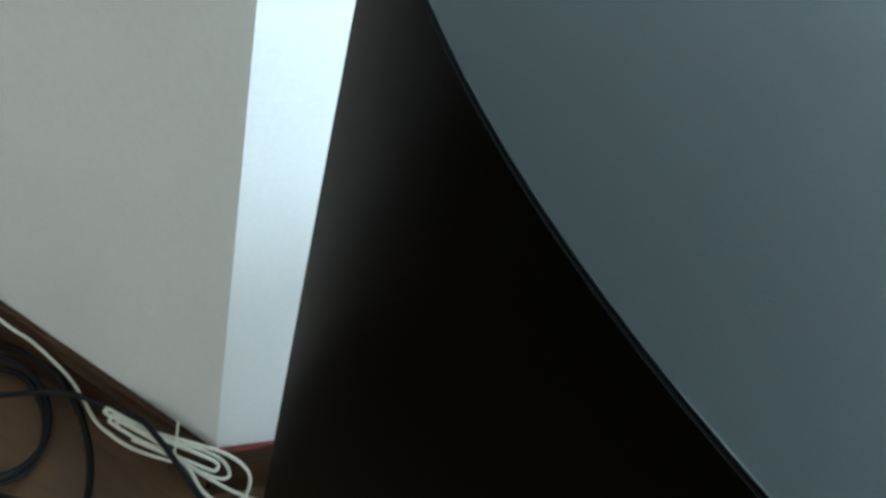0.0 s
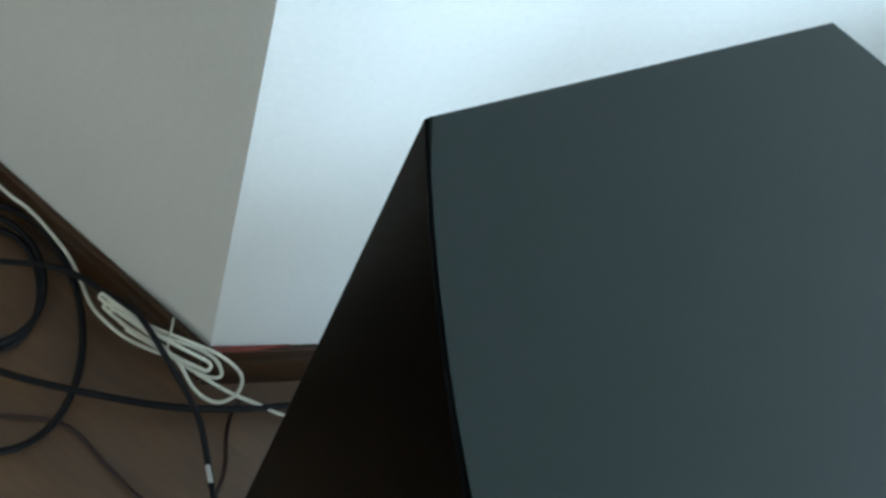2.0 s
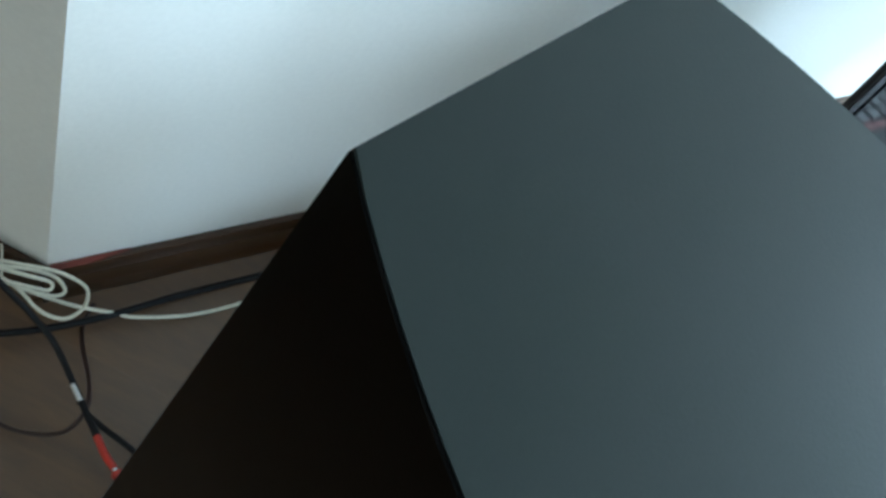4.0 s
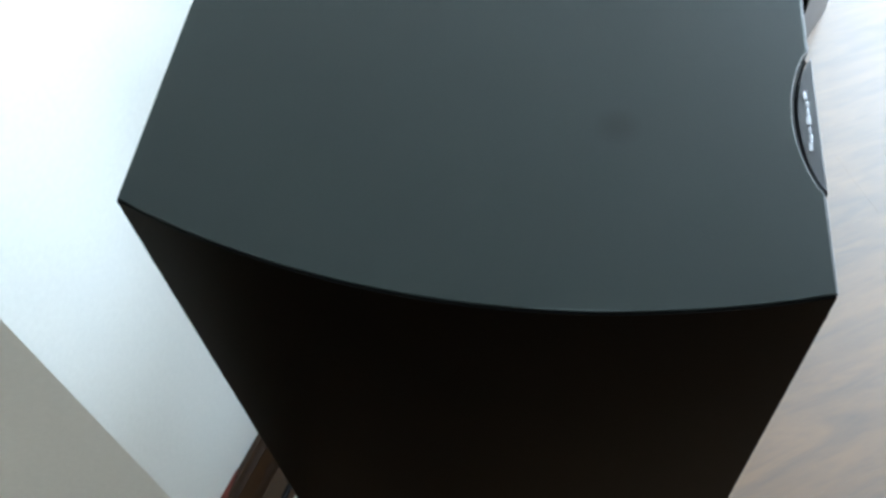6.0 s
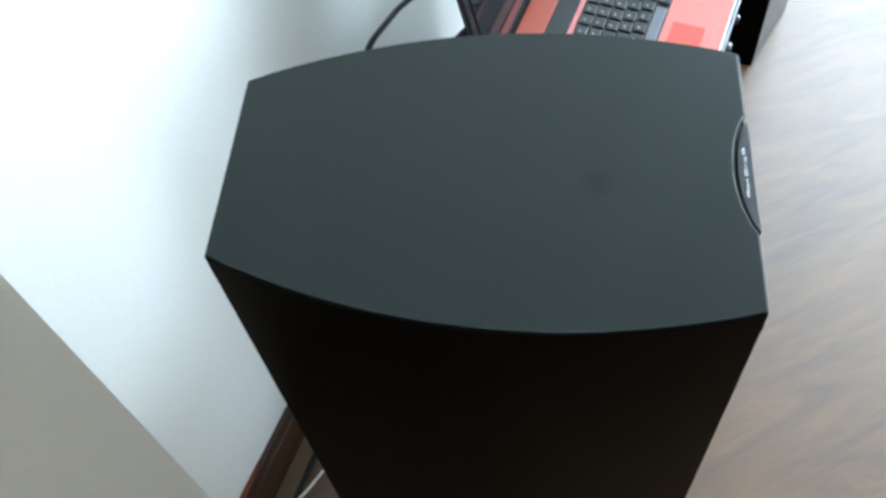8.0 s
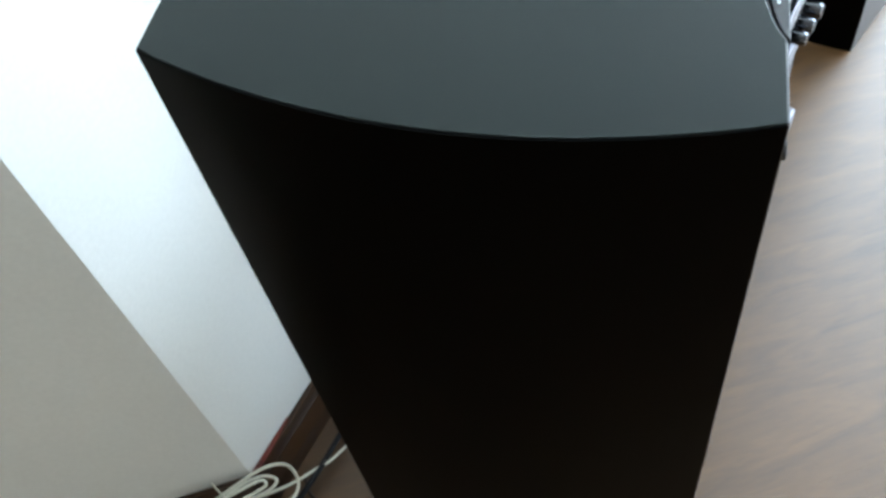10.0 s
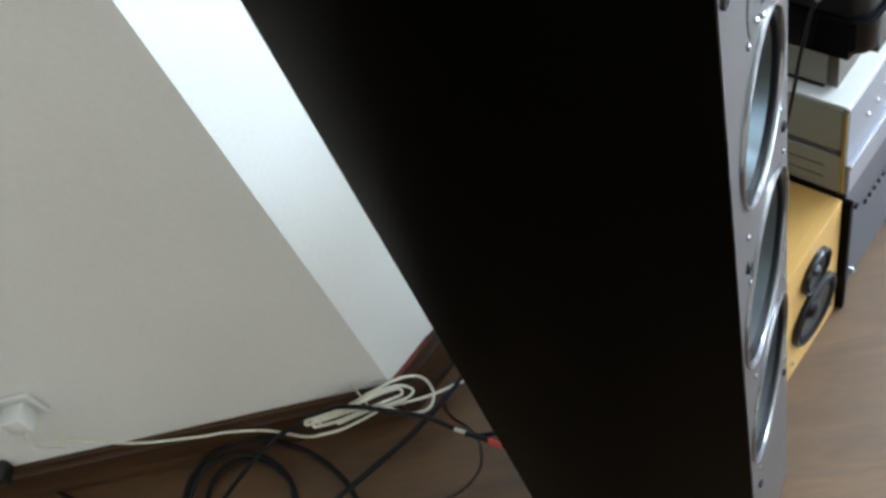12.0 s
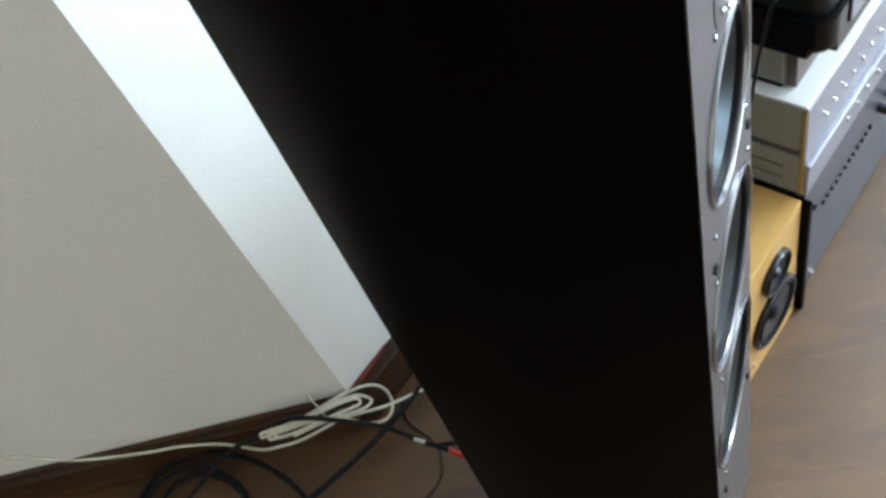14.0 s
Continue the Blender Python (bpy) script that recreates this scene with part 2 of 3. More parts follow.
def prism(pts, z0, z1, bevel_top=0.0):
    bm = bmesh.new()
    a = [bm.verts.new((x, y, z0)) for x, y in pts]
    b = [bm.verts.new((x, y, z1)) for x, y in pts]
    bm.faces.new(a[::-1])
    top = bm.faces.new(b)
    for i in range(len(pts)):
        j = (i + 1) % len(pts)
        bm.faces.new((a[i], a[j], b[j], b[i]))
    if bevel_top:
        bmesh.ops.bevel(bm, geom=list(top.edges), offset=bevel_top, segments=3, affect="EDGES", profile=0.5)
    return bm


def turned(profile, n=40):
    """A body turned about the local y axis; profile: (radius, y) from the middle outwards or back to the middle."""
    bm = bmesh.new()
    rings = []
    for r, y in profile:
        if r < 1e-6:
            rings.append([bm.verts.new((0, y, 0))])
        else:
            rings.append([bm.verts.new((r * math.cos(2 * math.pi * k / n), y, r * math.sin(2 * math.pi * k / n))) for k in range(n)])
    for a, b in zip(rings, rings[1:]):
        for k in range(n):
            j = (k + 1) % n
            if len(a) == 1 and len(b) == 1:
                continue
            if len(a) == 1:
                bm.faces.new((a[0], b[k], b[j]))
            elif len(b) == 1:
                bm.faces.new((a[k], a[j], b[0]))
            else:
                bm.faces.new((a[k], a[j], b[j], b[k]))
    return bm


def glide(pts, per=8):
    """Points of a smooth line through the given ones."""
    p = [Vector(q) for q in pts]
    p = [p[0] * 2 - p[1]] + p + [p[-1] * 2 - p[-2]]
    out = []
    for i in range(1, len(p) - 2):
        a, b, c, d = p[i - 1:i + 3]
        for k in range(per):
            t = k / per
            out.append(0.5 * ((2 * b) + (c - a) * t + (2 * a - 5 * b + 4 * c - d) * t * t + (3 * b - a - 3 * c + d) * t ** 3))
    return out + [p[-2]]


def tube(line, r, n=8, ends=True):
    bm = bmesh.new()
    rings = []
    side = None
    for i, q in enumerate(line):
        d = (line[min(i + 1, len(line) - 1)] - line[max(i - 1, 0)]).normalized()
        ref = side if side is not None else (Vector((0, 0, 1)) if abs(d.z) < 0.9 else Vector((1, 0, 0))).cross(d)
        side = (ref - d * ref.dot(d)).normalized()
        up = d.cross(side)
        rad = r[i] if isinstance(r, list) else r
        rings.append([bm.verts.new(q + (side * math.cos(a) + up * math.sin(a)) * rad) for a in [2 * math.pi * k / n for k in range(n)]])
    for a, b in zip(rings, rings[1:]):
        for k in range(n):
            j = (k + 1) % n
            bm.faces.new((a[k], a[j], b[j], b[k]))
    if ends:
        bm.faces.new(rings[0][::-1])
        bm.faces.new(rings[-1])
    return bm


def structure(name, bm, mat, label, category="wall"):
    return tagged(part(name, bm, mat, None), label, category, kind="structure")


# ---------------------------------------------------------------- the room
A = Vector((-0.698, 0.716))           # along the oblique wall, away from the corner
NA = Vector((0.716, 0.698))           # into that wall
H = 2.6
aw = A * 1.9
structure("wall_north", prism([(0, 0), (3.2, 0), (3.2, 0.16), (0.066, 0.16)], -0.02, H), PAINT, "plain white painted wall, softly lit from the window")
structure("wall_northwest", prism([(0, 0), (0.066, 0.16), tuple(aw + NA * 0.16), tuple(aw)], -0.02, H), PAINT, "plain white painted oblique wall in half shade")
structure("wall_far", prism([(aw.x + 0.12, aw.y), (aw.x + 0.12, aw.y + 0.16), (-2.36, aw.y + 0.16), (-2.36, aw.y)], -0.02, H), BOUNCEWALL, "unseen beige wall, toned to tint the bounced light")
structure("wall_west", prism([(-2.36, aw.y), (-2.2, aw.y), (-2.2, -3.2), (-2.36, -3.2)], -0.02, H), BOUNCEWALL, "unseen beige wall, toned to tint the bounced light")


def boxes(rows):
    """Several boxes as one mesh."""
    bm = bmesh.new()
    for r in rows:
        b2 = box(*r)
        me = bpy.data.meshes.new("piece")
        b2.to_mesh(me)
        b2.free()
        bm.from_mesh(me)
    return bm


structure("wall_south", boxes([(x0, x1, -3.36, -3.2, z0, z1) for x0, x1, z0, z1 in ((-2.36, WIN[0], -0.02, H), (WIN[1], 3.36, -0.02, H), (WIN[0], WIN[1], -0.02, WIN[2]), (WIN[0], WIN[1], WIN[3], H))]), BOUNCEWALL, "unseen beige wall with a window, toned for bounced light")
structure("wall_east", boxes([(3.2, 3.36, y0, y1, z0, z1) for y0, y1, z0, z1 in ((-3.2, WINE[0], -0.02, H), (WINE[1], WINF[0], -0.02, H), (WINF[1], 0.16, -0.02, H), (WINE[0], WINE[1], -0.02, WINE[2]),
                                                                        (WINE[0], WINE[1], WINE[3], H), (WINF[0], WINF[1], -0.02, WINF[2]), (WINF[0], WINF[1], WINF[3], H))]), PAINT, "white painted wall with two windows")
structure("ceiling", box(-2.36, 3.36, -3.36, 1.6, H, H + 0.15), CEIL, "unseen ceiling, greyed to dim the bounced light", "ceiling")
structure("floor", box(-2.36, 3.36, -3.36, 1.6, -0.14, -0.011), JOINT, "brown laminate floor of long planks", "floor")



def window(name, x0, x1, z0, z1, m):
    """A two-light window; local x along the wall, local y from outside to inside."""
    w = thing(name, "white framed window with two clear panes", "window", m)
    w["kind"] = "structure"
    mid = (x0 + x1) / 2
    part("window_frame", boxes([(a, b, 0.04, 0.11, c, d) for a, b, c, d in ((x0, x0 + 0.06, z0, z1), (x1 - 0.06, x1, z0, z1), (x0 + 0.06, x1 - 0.06, z0, z0 + 0.06),
                                (x0 + 0.06, x1 - 0.06, z1 - 0.06, z1), (mid - 0.03, mid + 0.03, z0 + 0.06, z1 - 0.06))]), WHITEPLASTIC, w)
    part("window_sill", box(x0 - 0.05, x1 + 0.05, 0.161, 0.33, z0 - 0.04, z0 - 0.002, 0.008), WHITEPLASTIC, w)
    for a, b in ((x0 + 0.06, mid - 0.03), (mid + 0.03, x1 - 0.06)):
        part("pane", box(a, b, 0.068, 0.074, z0 + 0.06, z1 - 0.06), GLASS, w).visible_shadow = False
    return w


window("window_1", *WIN, pose(0, -3.36, 0))
window("window_2", *WINE, pose(3.36, 0, 0, 0, 0, 90))
window("window_3", *WINF, pose(3.36, 0, 0, 0, 0, 90))


def skirting(name, length, m, label):
    """A moulded skirting board; local x along the wall, local -y into the room."""
    prof = [(0, 0), (-0.017, 0), (-0.017, 0.010), (-0.013, 0.018), (-0.011, 0.026), (-0.011, 0.064), (-0.014, 0.068), (-0.014, 0.076), (-0.010, 0.082), (-0.008, 0.094), (0, 0.094)]
    bm = bmesh.new()
    ends = [[bm.verts.new((x, y, z)) for y, z in prof] for x in (0, length)]
    k = len(prof)
    for i in range(k):
        bm.faces.new((ends[0][i], ends[0][(i + 1) % k], ends[1][(i + 1) % k], ends[1][i]))
    bm.faces.new(ends[0][::-1])
    bm.faces.new(ends[1])
    ob = structure(name, bm, SKIRT, label, "skirting board")
    ob.matrix_basis = m
    return ob


skirting("baseboard", 3.2, pose(-0.006, -0.001, 0), "dark varnished wooden skirting board with a moulded edge")
skirting("baseboard", 1.9, pose(aw.x + 0.001 * -NA.x, aw.y + 0.001 * -NA.y, 0, 0, 0, math.degrees(math.atan2(-A.y, -A.x))), "dark varnished wooden skirting board in half shade")
red = structure("trim", prism([(0.003, -0.001), (0.003, -0.0095), (0.045, -0.0088), (0.075, -0.005), (0.095, -0.003), (0.095, -0.001)], 0.0943, 0.0968), REDSTRIP, "thin worn red painted strip along the skirting board", "trim")


# ---------------------------------------------------------------- tower loudspeaker
def arc_side(a, b, bulge, n=22):
    a, b = Vector(a), Vector(b)
    t = b - a
    o = Vector((-t.y, t.x)).normalized()
    return [tuple(a + t * u + o * bulge * 4 * u * (1 - u)) for u in [i / n for i in range(n + 1)]]


TW, TD, TH = 0.182, 0.3105, 1.05


def driver(parent, name, u, z, r, label, y0=-0.001):
    """A round cone driver that looks towards local -y."""
    d = part(name, turned([(r * 1.02, y0 + 0.0008), (r * 1.016, y0 - 0.0012), (r * 1.0, y0 - 0.0019), (r * 0.985, y0 - 0.001), (r * 0.97, y0 + 0.004)], 56), RIM, parent, label, pose(u, 0, z))
    part("surround", turned([(r * 0.975, y0 + 0.0045), (r * 0.955, y0 + 0.0016), (r * 0.92, y0 + 0.0004), (r * 0.885, y0 + 0.0018), (r * 0.86, y0 + 0.0060)], 56), ROLL, d)
    part("cone", turned([(r * 0.865, y0 + 0.0055), (r * 0.66, y0 + 0.017), (r * 0.4, y0 + 0.031), (r * 0.29, y0 + 0.036)], 56), CONE, d)
    part("dust_cap", turned([(r * 0.31, y0 + 0.0350), (r * 0.24, y0 + 0.027), (r * 0.12, y0 + 0.023), (0, y0 + 0.022)], 32), CONE, d)
    return d


def holed(x0, x1, z0, z1, cx, cz, r, thick, n=64):
    """A front plate with a round hole; its face lies at y = 0."""
    angles = sorted([2 * math.pi * k / n for k in range(n)] + [math.atan2(z - cz, x - cx) % (2 * math.pi) for x in (x0, x1) for z in (z0, z1)])
    bm = bmesh.new()
    outer, inner, back = [], [], []
    for a in angles:
        ca, sa = math.cos(a), math.sin(a)
        tx = ((x1 - cx) / ca if ca > 0 else (x0 - cx) / ca) if abs(ca) > 1e-9 else 1e9
        tz = ((z1 - cz) / sa if sa > 0 else (z0 - cz) / sa) if abs(sa) > 1e-9 else 1e9
        q = min(tx, tz)
        outer.append(bm.verts.new((cx + ca * q, 0, cz + sa * q)))
        inner.append(bm.verts.new((cx + ca * r, 0, cz + sa * r)))
        back.append(bm.verts.new((cx + ca * r, thick, cz + sa * r)))
    for k in range(len(angles)):
        j = (k + 1) % len(angles)
        bm.faces.new((outer[k], outer[j], inner[j], inner[k]))
        bm.faces.new((inner[k], inner[j], back[j], back[k]))
    return bm


def tower():
    t = thing("tower_speaker", "tall black tower loudspeaker with curved sides and silver front", "loudspeaker", group="pair of tower loudspeakers")
    c, half, deep = 0.0918, 0.0415, 0.0102
    # top panel with the scoop at its front edge
    lt = arc_side((0.0285, TD), (0, 0.0008), -0.028)
    rt = arc_side((TW, 0.0008), (0.160, TD - 0.0025), -0.028)
    scoop = [(c + half * s, deep * (1 - s * s) ** 0.8 + 0.0008) for s in [i / 12 - 1 for i in range(25)]]
    hollow = [(0.0014, 0.0008), (0.0014, 0.0036), (0.012, 0.045), (TW - 0.012, 0.045), (TW - 0.0014, 0.0036), (TW - 0.0014, 0.0008)]
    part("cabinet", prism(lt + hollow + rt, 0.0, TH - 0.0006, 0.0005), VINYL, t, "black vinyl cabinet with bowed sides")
    inset = [(c + (x - c) * (0.984 if x < c else 0.996), y) for x, y in lt + scoop + rt]
    part("top_panel", prism(inset, TH - 0.0035, TH, 0.0008), LITVINYL, t, "matt black top panel, toned paler for light from above")
    part("scoop_trim", tube([Vector((x, y + 0.0001, TH - 0.0002)) for x, y in scoop], 0.00032, 6), RIM, t, "thin chrome trim round the scoop")
    part("scoop_lining", tube([Vector((x, y - 0.0012, TH - 0.004)) for x, y in scoop[1:-1]], 0.0014, 6), GLOSSBLACK, t)
    cells = ((0.3685, 0.5655, 0.467, 0.0825), (0.5655, 0.7600, 0.664, 0.0825), (0.7600, 0.9275, 0.855, 0.0665))
    part("baffle", box(0.0016, TW - 0.0016, 0.0, 0.0033, 0.003, 0.3685), SILVER, t, "silver lacquered front panel")
    for z0, z1, zc, r in cells:
        part("baffle_ring", holed(0.0016, TW - 0.0016, z0, z1, 0.091, zc, r, 0.0033), SILVER, t)
    part("upper_baffle", box(0.0016, TW - 0.0016, 0.0, 0.0033, 0.9275, TH - 0.0112), SILVER, t, "silver front panel round the tweeter")
    for x0, x1 in ((0.0016, c - half - 0.001), (c + half + 0.001, TW - 0.0016)):
        part("cheek", box(x0, x1, 0.0, 0.0033, TH - 0.011, TH - 0.0006, 0.0004), SILVER, t)
    part("ledge", prism([(c + (x - c) * 0.95, (y - 0.0008) * 0.86 - 0.0012) for x, y in scoop], TH - 0.0108, TH - 0.0022, 0.0004), LEDGE, t, "dark grey ledge in the scoop")
    # badge as a row of small plain bars
    for k in range(7):
        x = c - 0.017 + k * 0.005
        part("badge_bar", box(x, x + 0.0049 - 0.0006 * (k % 3), 0.0028 - 0.0004 * (k % 2), 0.0040 + 0.0007 * (k % 3 == 0), TH - 0.0024, TH - 0.0016, 0.0003), RIM, t)
    # tweeter with a chrome fin
    tw = part("tweeter", turned([(0.034, 0.0008), (0.0338, -0.0006), (0.032, -0.0012), (0.024, -0.0004), (0.0105, 0.0002)], 40), SILVER, t, "", pose(c, 0, TH - 0.088))
    part("dome", turned([(0.011, 0.0004), (0.0085, -0.0022), (0.004, -0.0036), (0, -0.004)], 28), RIM, tw)
    part("crescent", tube([Vector((0.0165 * math.cos(a), -0.0015 - 0.002 * math.sin(math.pi * k / 14), 0.0165 * math.sin(a))) for k, a in [(k, radians(-95 + 13 * k)) for k in range(15)]], [0.0005 + 0.0019 * math.sin(math.pi * k / 14) for k in range(15)], 8), RUBBER, tw, "dark crescent beside the dome")
    for a in (150, 205, 262):
        part("tweeter_stud", turned([(0.0022, 0), (0.0022, -0.0022), (0.0014, -0.003), (0, -0.0033)], 12), CHROME, tw, "", pose(0.024 * math.cos(radians(a)), -0.001, 0.024 * math.sin(radians(a))))
    driver(t, "midrange_driver", 0.091, 0.855, 0.066, "silver rimmed midrange driver with a metal cone")
    driver(t, "woofer", 0.091, 0.664, 0.082, "silver rimmed woofer with a metal cone")
    driver(t, "woofer", 0.091, 0.467, 0.082, "silver rimmed woofer with a metal cone")
    for k, (u, z) in enumerate(((0.056, 0.945), (0.150, 0.935), (0.034, 0.788), (0.148, 0.788), (0.032, 0.734), (0.159, 0.728), (0.033, 0.582), (0.158, 0.590), (0.029, 0.524), (0.163, 0.534), (0.033, 0.378), (0.158, 0.384))):
        part("bolt", turned([(0.0024, 0.001), (0.0024, -0.0012), (0.0016, -0.002), (0, -0.0022)], 14), RIM, t, "", pose(u, 0, z))
    for u, z in ((0.010, 1.022), (0.172, 1.022), (0.030, 0.756), (0.160, 0.756), (0.029, 0.343), (0.160, 0.343)):
        part("grille_socket", turned([(0.0048, 0.0008), (0.0045, -0.0025), (0.003, -0.0028), (0.0026, 0.0006), (0, 0.0006)], 14), RUBBER, t, "", pose(u, 0, z))
    # rear terminals
    tp = part("terminal_plate", box(0.046, 0.12, TD - 0.003, TD + 0.004, 0.13, 0.2, 0.003), BLACKPLASTIC, t)
    for u, mt in ((0.062, REDCORD), (0.09, RUBBER)):
        part("binding_post", turned([(0.006, 0), (0.006, 0.014), (0.004, 0.016), (0, 0.016)], 14), mt, tp, "", pose(u, TD + 0.003, 0.164))
    return t


first = tower()
yaw = math.degrees(math.atan2(0.30667, 0.95181))
first.matrix_basis = pose(0.0455, -0.5924, 0, 0, 0, yaw)
copy_thing(first, pose(1.20, -0.530, 0, 0, 0, -10))


# ---------------------------------------------------------------- small yellow loudspeaker
def bookshelf():
    s = thing("bookshelf_speaker", "small yellow beech loudspeaker with two dark drivers", "loudspeaker")
    x0, x1, y0, y1, h = 0.334, 0.480, -0.474, -0.255, 0.275
    part("cabinet", box(x0, x1, y0 + 0.0137, y1, 0.0, h, 0.0004), BEECH, s)
    part("front_panel", box(x0, x1, y0, y0 + 0.01365, 0.0, h, 0.0006), BEECH, s, "yellow beech front")
    for name, z, r in (("tweeter", 0.208, 0.035), ("woofer", 0.108, 0.058)):
        d = part(name, turned([(r, 0.002), (r, -0.006), (r * 0.95, -0.0085), (r * 0.88, -0.0075), (r * 0.86, -0.004)], 40), DARKCONE, s, "", pose(0.408, y0, z))
        part("surround", turned([(r * 0.87, -0.0045), (r * 0.82, -0.0085), (r * 0.74, -0.006), (r * 0.7, -0.0045)], 40), ROLL, d)
        part("cone", turned([(r * 0.72, -0.005), (r * 0.45, -0.0025), (r * 0.25, -0.001)], 36), DARKCONE, d)
        part("dust_cap", turned([(r * 0.28, -0.001), (r * 0.2, -0.006), (r * 0.1, -0.0085), (0, -0.009)], 24), CONE if name == "tweeter" else GLOSSBLACK, d)
        for k in range(4):
            a = radians(45 + 90 * k)
            part("screw", turned([(0.003, 0), (0.003, -0.0065), (0.002, -0.0075), (0, -0.0078)], 10), BLACKPLASTIC, d, "", pose(r * 0.93 * math.cos(a), 0, r * 0.93 * math.sin(a)))
    for x in (x0 + 0.016, x1 - 0.016):
        part("front_pin", turned([(0.004, 0.001), (0.004, -0.003), (0, -0.004)], 12), CHROME, s, "", pose(x, y0, 0.04))
    return s


bookshelf()


# ---------------------------------------------------------------- hi-fi components
SX0, SX1, SY = 0.486, 0.918, -0.472
low = thing("amplifier", "silver-fronted amplifier with black cover, on the floor", "amplifier")
part("cover", box(SX0 + 0.008, SX1 - 0.008, SY + 0.014, -0.12, 0.018, 0.268, 0.003), BLACKMETAL, low, "black metal cover")
part("front_panel", box(SX0 + 0.0095, SX1 - 0.004, SY, SY + 0.0135, 0.014, 0.268, 0.002), SHADEDBRUSHED, low, "brushed aluminium front panel")
part("side_plate", box(SX0 - 0.002, SX0 + 0.009, SY - 0.012, SY + 0.0135, 0.0, 0.262, 0.002), VINYL, low)
for k in range(4):
    kn = part("lever_knob", box(-0.0065, 0.0065, -0.018, 0.0, -0.006, 0.006, 0.002), BLACKPLASTIC, low, "", pose(0.729 + k * 0.031, SY - 0.0005, 0.198))
for k in range(12):
    part("button", box(-0.0025, 0.0025, -0.004, 0.0, -0.003, 0.003, 0.0008), BLACKPLASTIC, low, "", pose(0.556 + k * 0.0135, SY - 0.0003, 0.18))
part("main_knob", turned([(0.024, 0), (0.024, -0.02), (0.022, -0.023), (0, -0.0235)], 36), BRUSHED, low, "", pose(0.875, SY - 0.0003, 0.13))
part("jack", turned([(0.005, 0), (0.005, -0.004), (0.003, -0.0045), (0.0026, -0.001), (0, -0.001)], 18), CHROME, low, "", pose(0.535, SY, 0.03))
for x in (SX0 + 0.05, SX1 - 0.05):
    for y in (SY + 0.04, -0.18):
        part("foot", prism([(0.02 * math.cos(a), 0.02 * math.sin(a)) for a in [2 * math.pi * k / 16 for k in range(16)]], 0.0, 0.019), RUBBER, low, "", pose(x, y, 0))
part("rubber_cap", turned([(0.005, 0), (0.005, -0.004), (0, -0.005)], 12), RUBBER, low, "", pose(0.527, SY, 0.205))

up = thing("receiver", "silver-fronted receiver with grey cover, on the amplifier", "receiver")
part("cover", box(SX0 + 0.001, SX1 - 0.001, SY + 0.0065, -0.13, 0.276, 0.347, 0.002), GREYMETAL, up, "grey beige metal cover, lower half")
part("upper_cover", box(SX0, SX1, SY + 0.0065, -0.13, 0.361, 0.436, 0.0025), GREYMETAL, up, "grey beige metal cover, upper half")
part("groove", box(SX0 + 0.004, SX1 - 0.004, SY + 0.014, -0.132, 0.3475, 0.3605), SHADEDBRUSHED, up)
part("lid", box(SX0 + 0.002, SX1 - 0.002, SY + 0.002, -0.132, 0.4365, 0.4405, 0.001), GLARETOP, up, "metal lid, whitened for the window reflection")
part("lower_front", box(SX0 + 0.004, SX1, SY - 0.004, SY + 0.006, 0.274, 0.330, 0.0015), BRUSHED, up, "brushed aluminium lower front")
part("front_panel", box(SX0 + 0.002, SX1, SY, SY + 0.006, 0.3315, 0.436, 0.002), BRUSHED, up, "brushed aluminium front panel")
part("front_ridge", box(SX0 + 0.002, SX1, SY - 0.007, SY + 0.001, 0.327, 0.3345, 0.0025), BRUSHED, up, "bright ridge across the front")
part("edge_strip", box(SX0 - 0.0008, SX0 + 0.0018, SY + 0.0012, SY + 0.0060, 0.280, 0.432, 0.0006), BRASS, up, "brass coloured edge strip")
for k in range(11):
    part("button", turned([(0.0032, 0), (0.0032, -0.003), (0.0022, -0.004), (0, -0.0042)], 14), CHROME, up, "", pose(0.535 + k * 0.0252, SY, 0.384))
for k in range(6):
    part("small_button", turned([(0.003, 0), (0.003, -0.004), (0, -0.0045)], 12), CHROME, up, "", pose(0.60 + k * 0.03, SY - 0.004, 0.308))
for x, z, q in ((0.784, 0.398, 0.010), (0.826, 0.384, 0.012), (0.872, 0.372, 0.013), (0.905, 0.405, 0.008)):
    kn = part("control_knob", turned([(q, 0.001), (q, -0.022), (q * 0.9, -0.026), (q * 0.8, -0.0275), (0, -0.0275)], 28), DARKCHROME, up, "dark polished control knob", pose(x, SY, z))
    part("knob_ring", turned([(q * 1.25, 0.0), (q * 1.25, -0.002), (q * 1.02, -0.003)], 28), BLACKPLASTIC, kn)
for z, l in ((0.322, 0.05), (0.300, 0.05)):
    part("vent_slot", box(SX0 + 0.0003, SX0 + 0.0012, -0.42 - l / 2, -0.42 + l / 2, z, z + 0.0014), BLACKMETAL, up)
for y in (SY + 0.04, -0.18):
    for x in (SX0 + 0.04, SX1 - 0.04):
        part("foot", box(x - 0.015, x + 0.015, y - 0.015, y + 0.015, 0.268, 0.277, 0.002), RUBBER, up)

deck = thing("cassette_deck", "small grey hi-fi unit stacked on the receiver", "hi-fi unit")
part("cover", box(0.508, 0.86, -0.432, -0.16, 0.4425, 0.5485, 0.003), GREYMETAL, deck, "grey beige metal cover")
part("front_panel", box(0.509, 0.859, -0.446, -0.4325, 0.4425, 0.5475, 0.002), material("brown_grey_front", (0.1, 0.075, 0.06), 0.4, metal=0.2), deck, "brown grey front")
part("base_strip", box(0.506, 0.862, -0.43, -0.162, 0.4408, 0.4422), BLACKMETAL, deck)

player = thing("disc_player", "black rounded disc player under the laptop", "player")


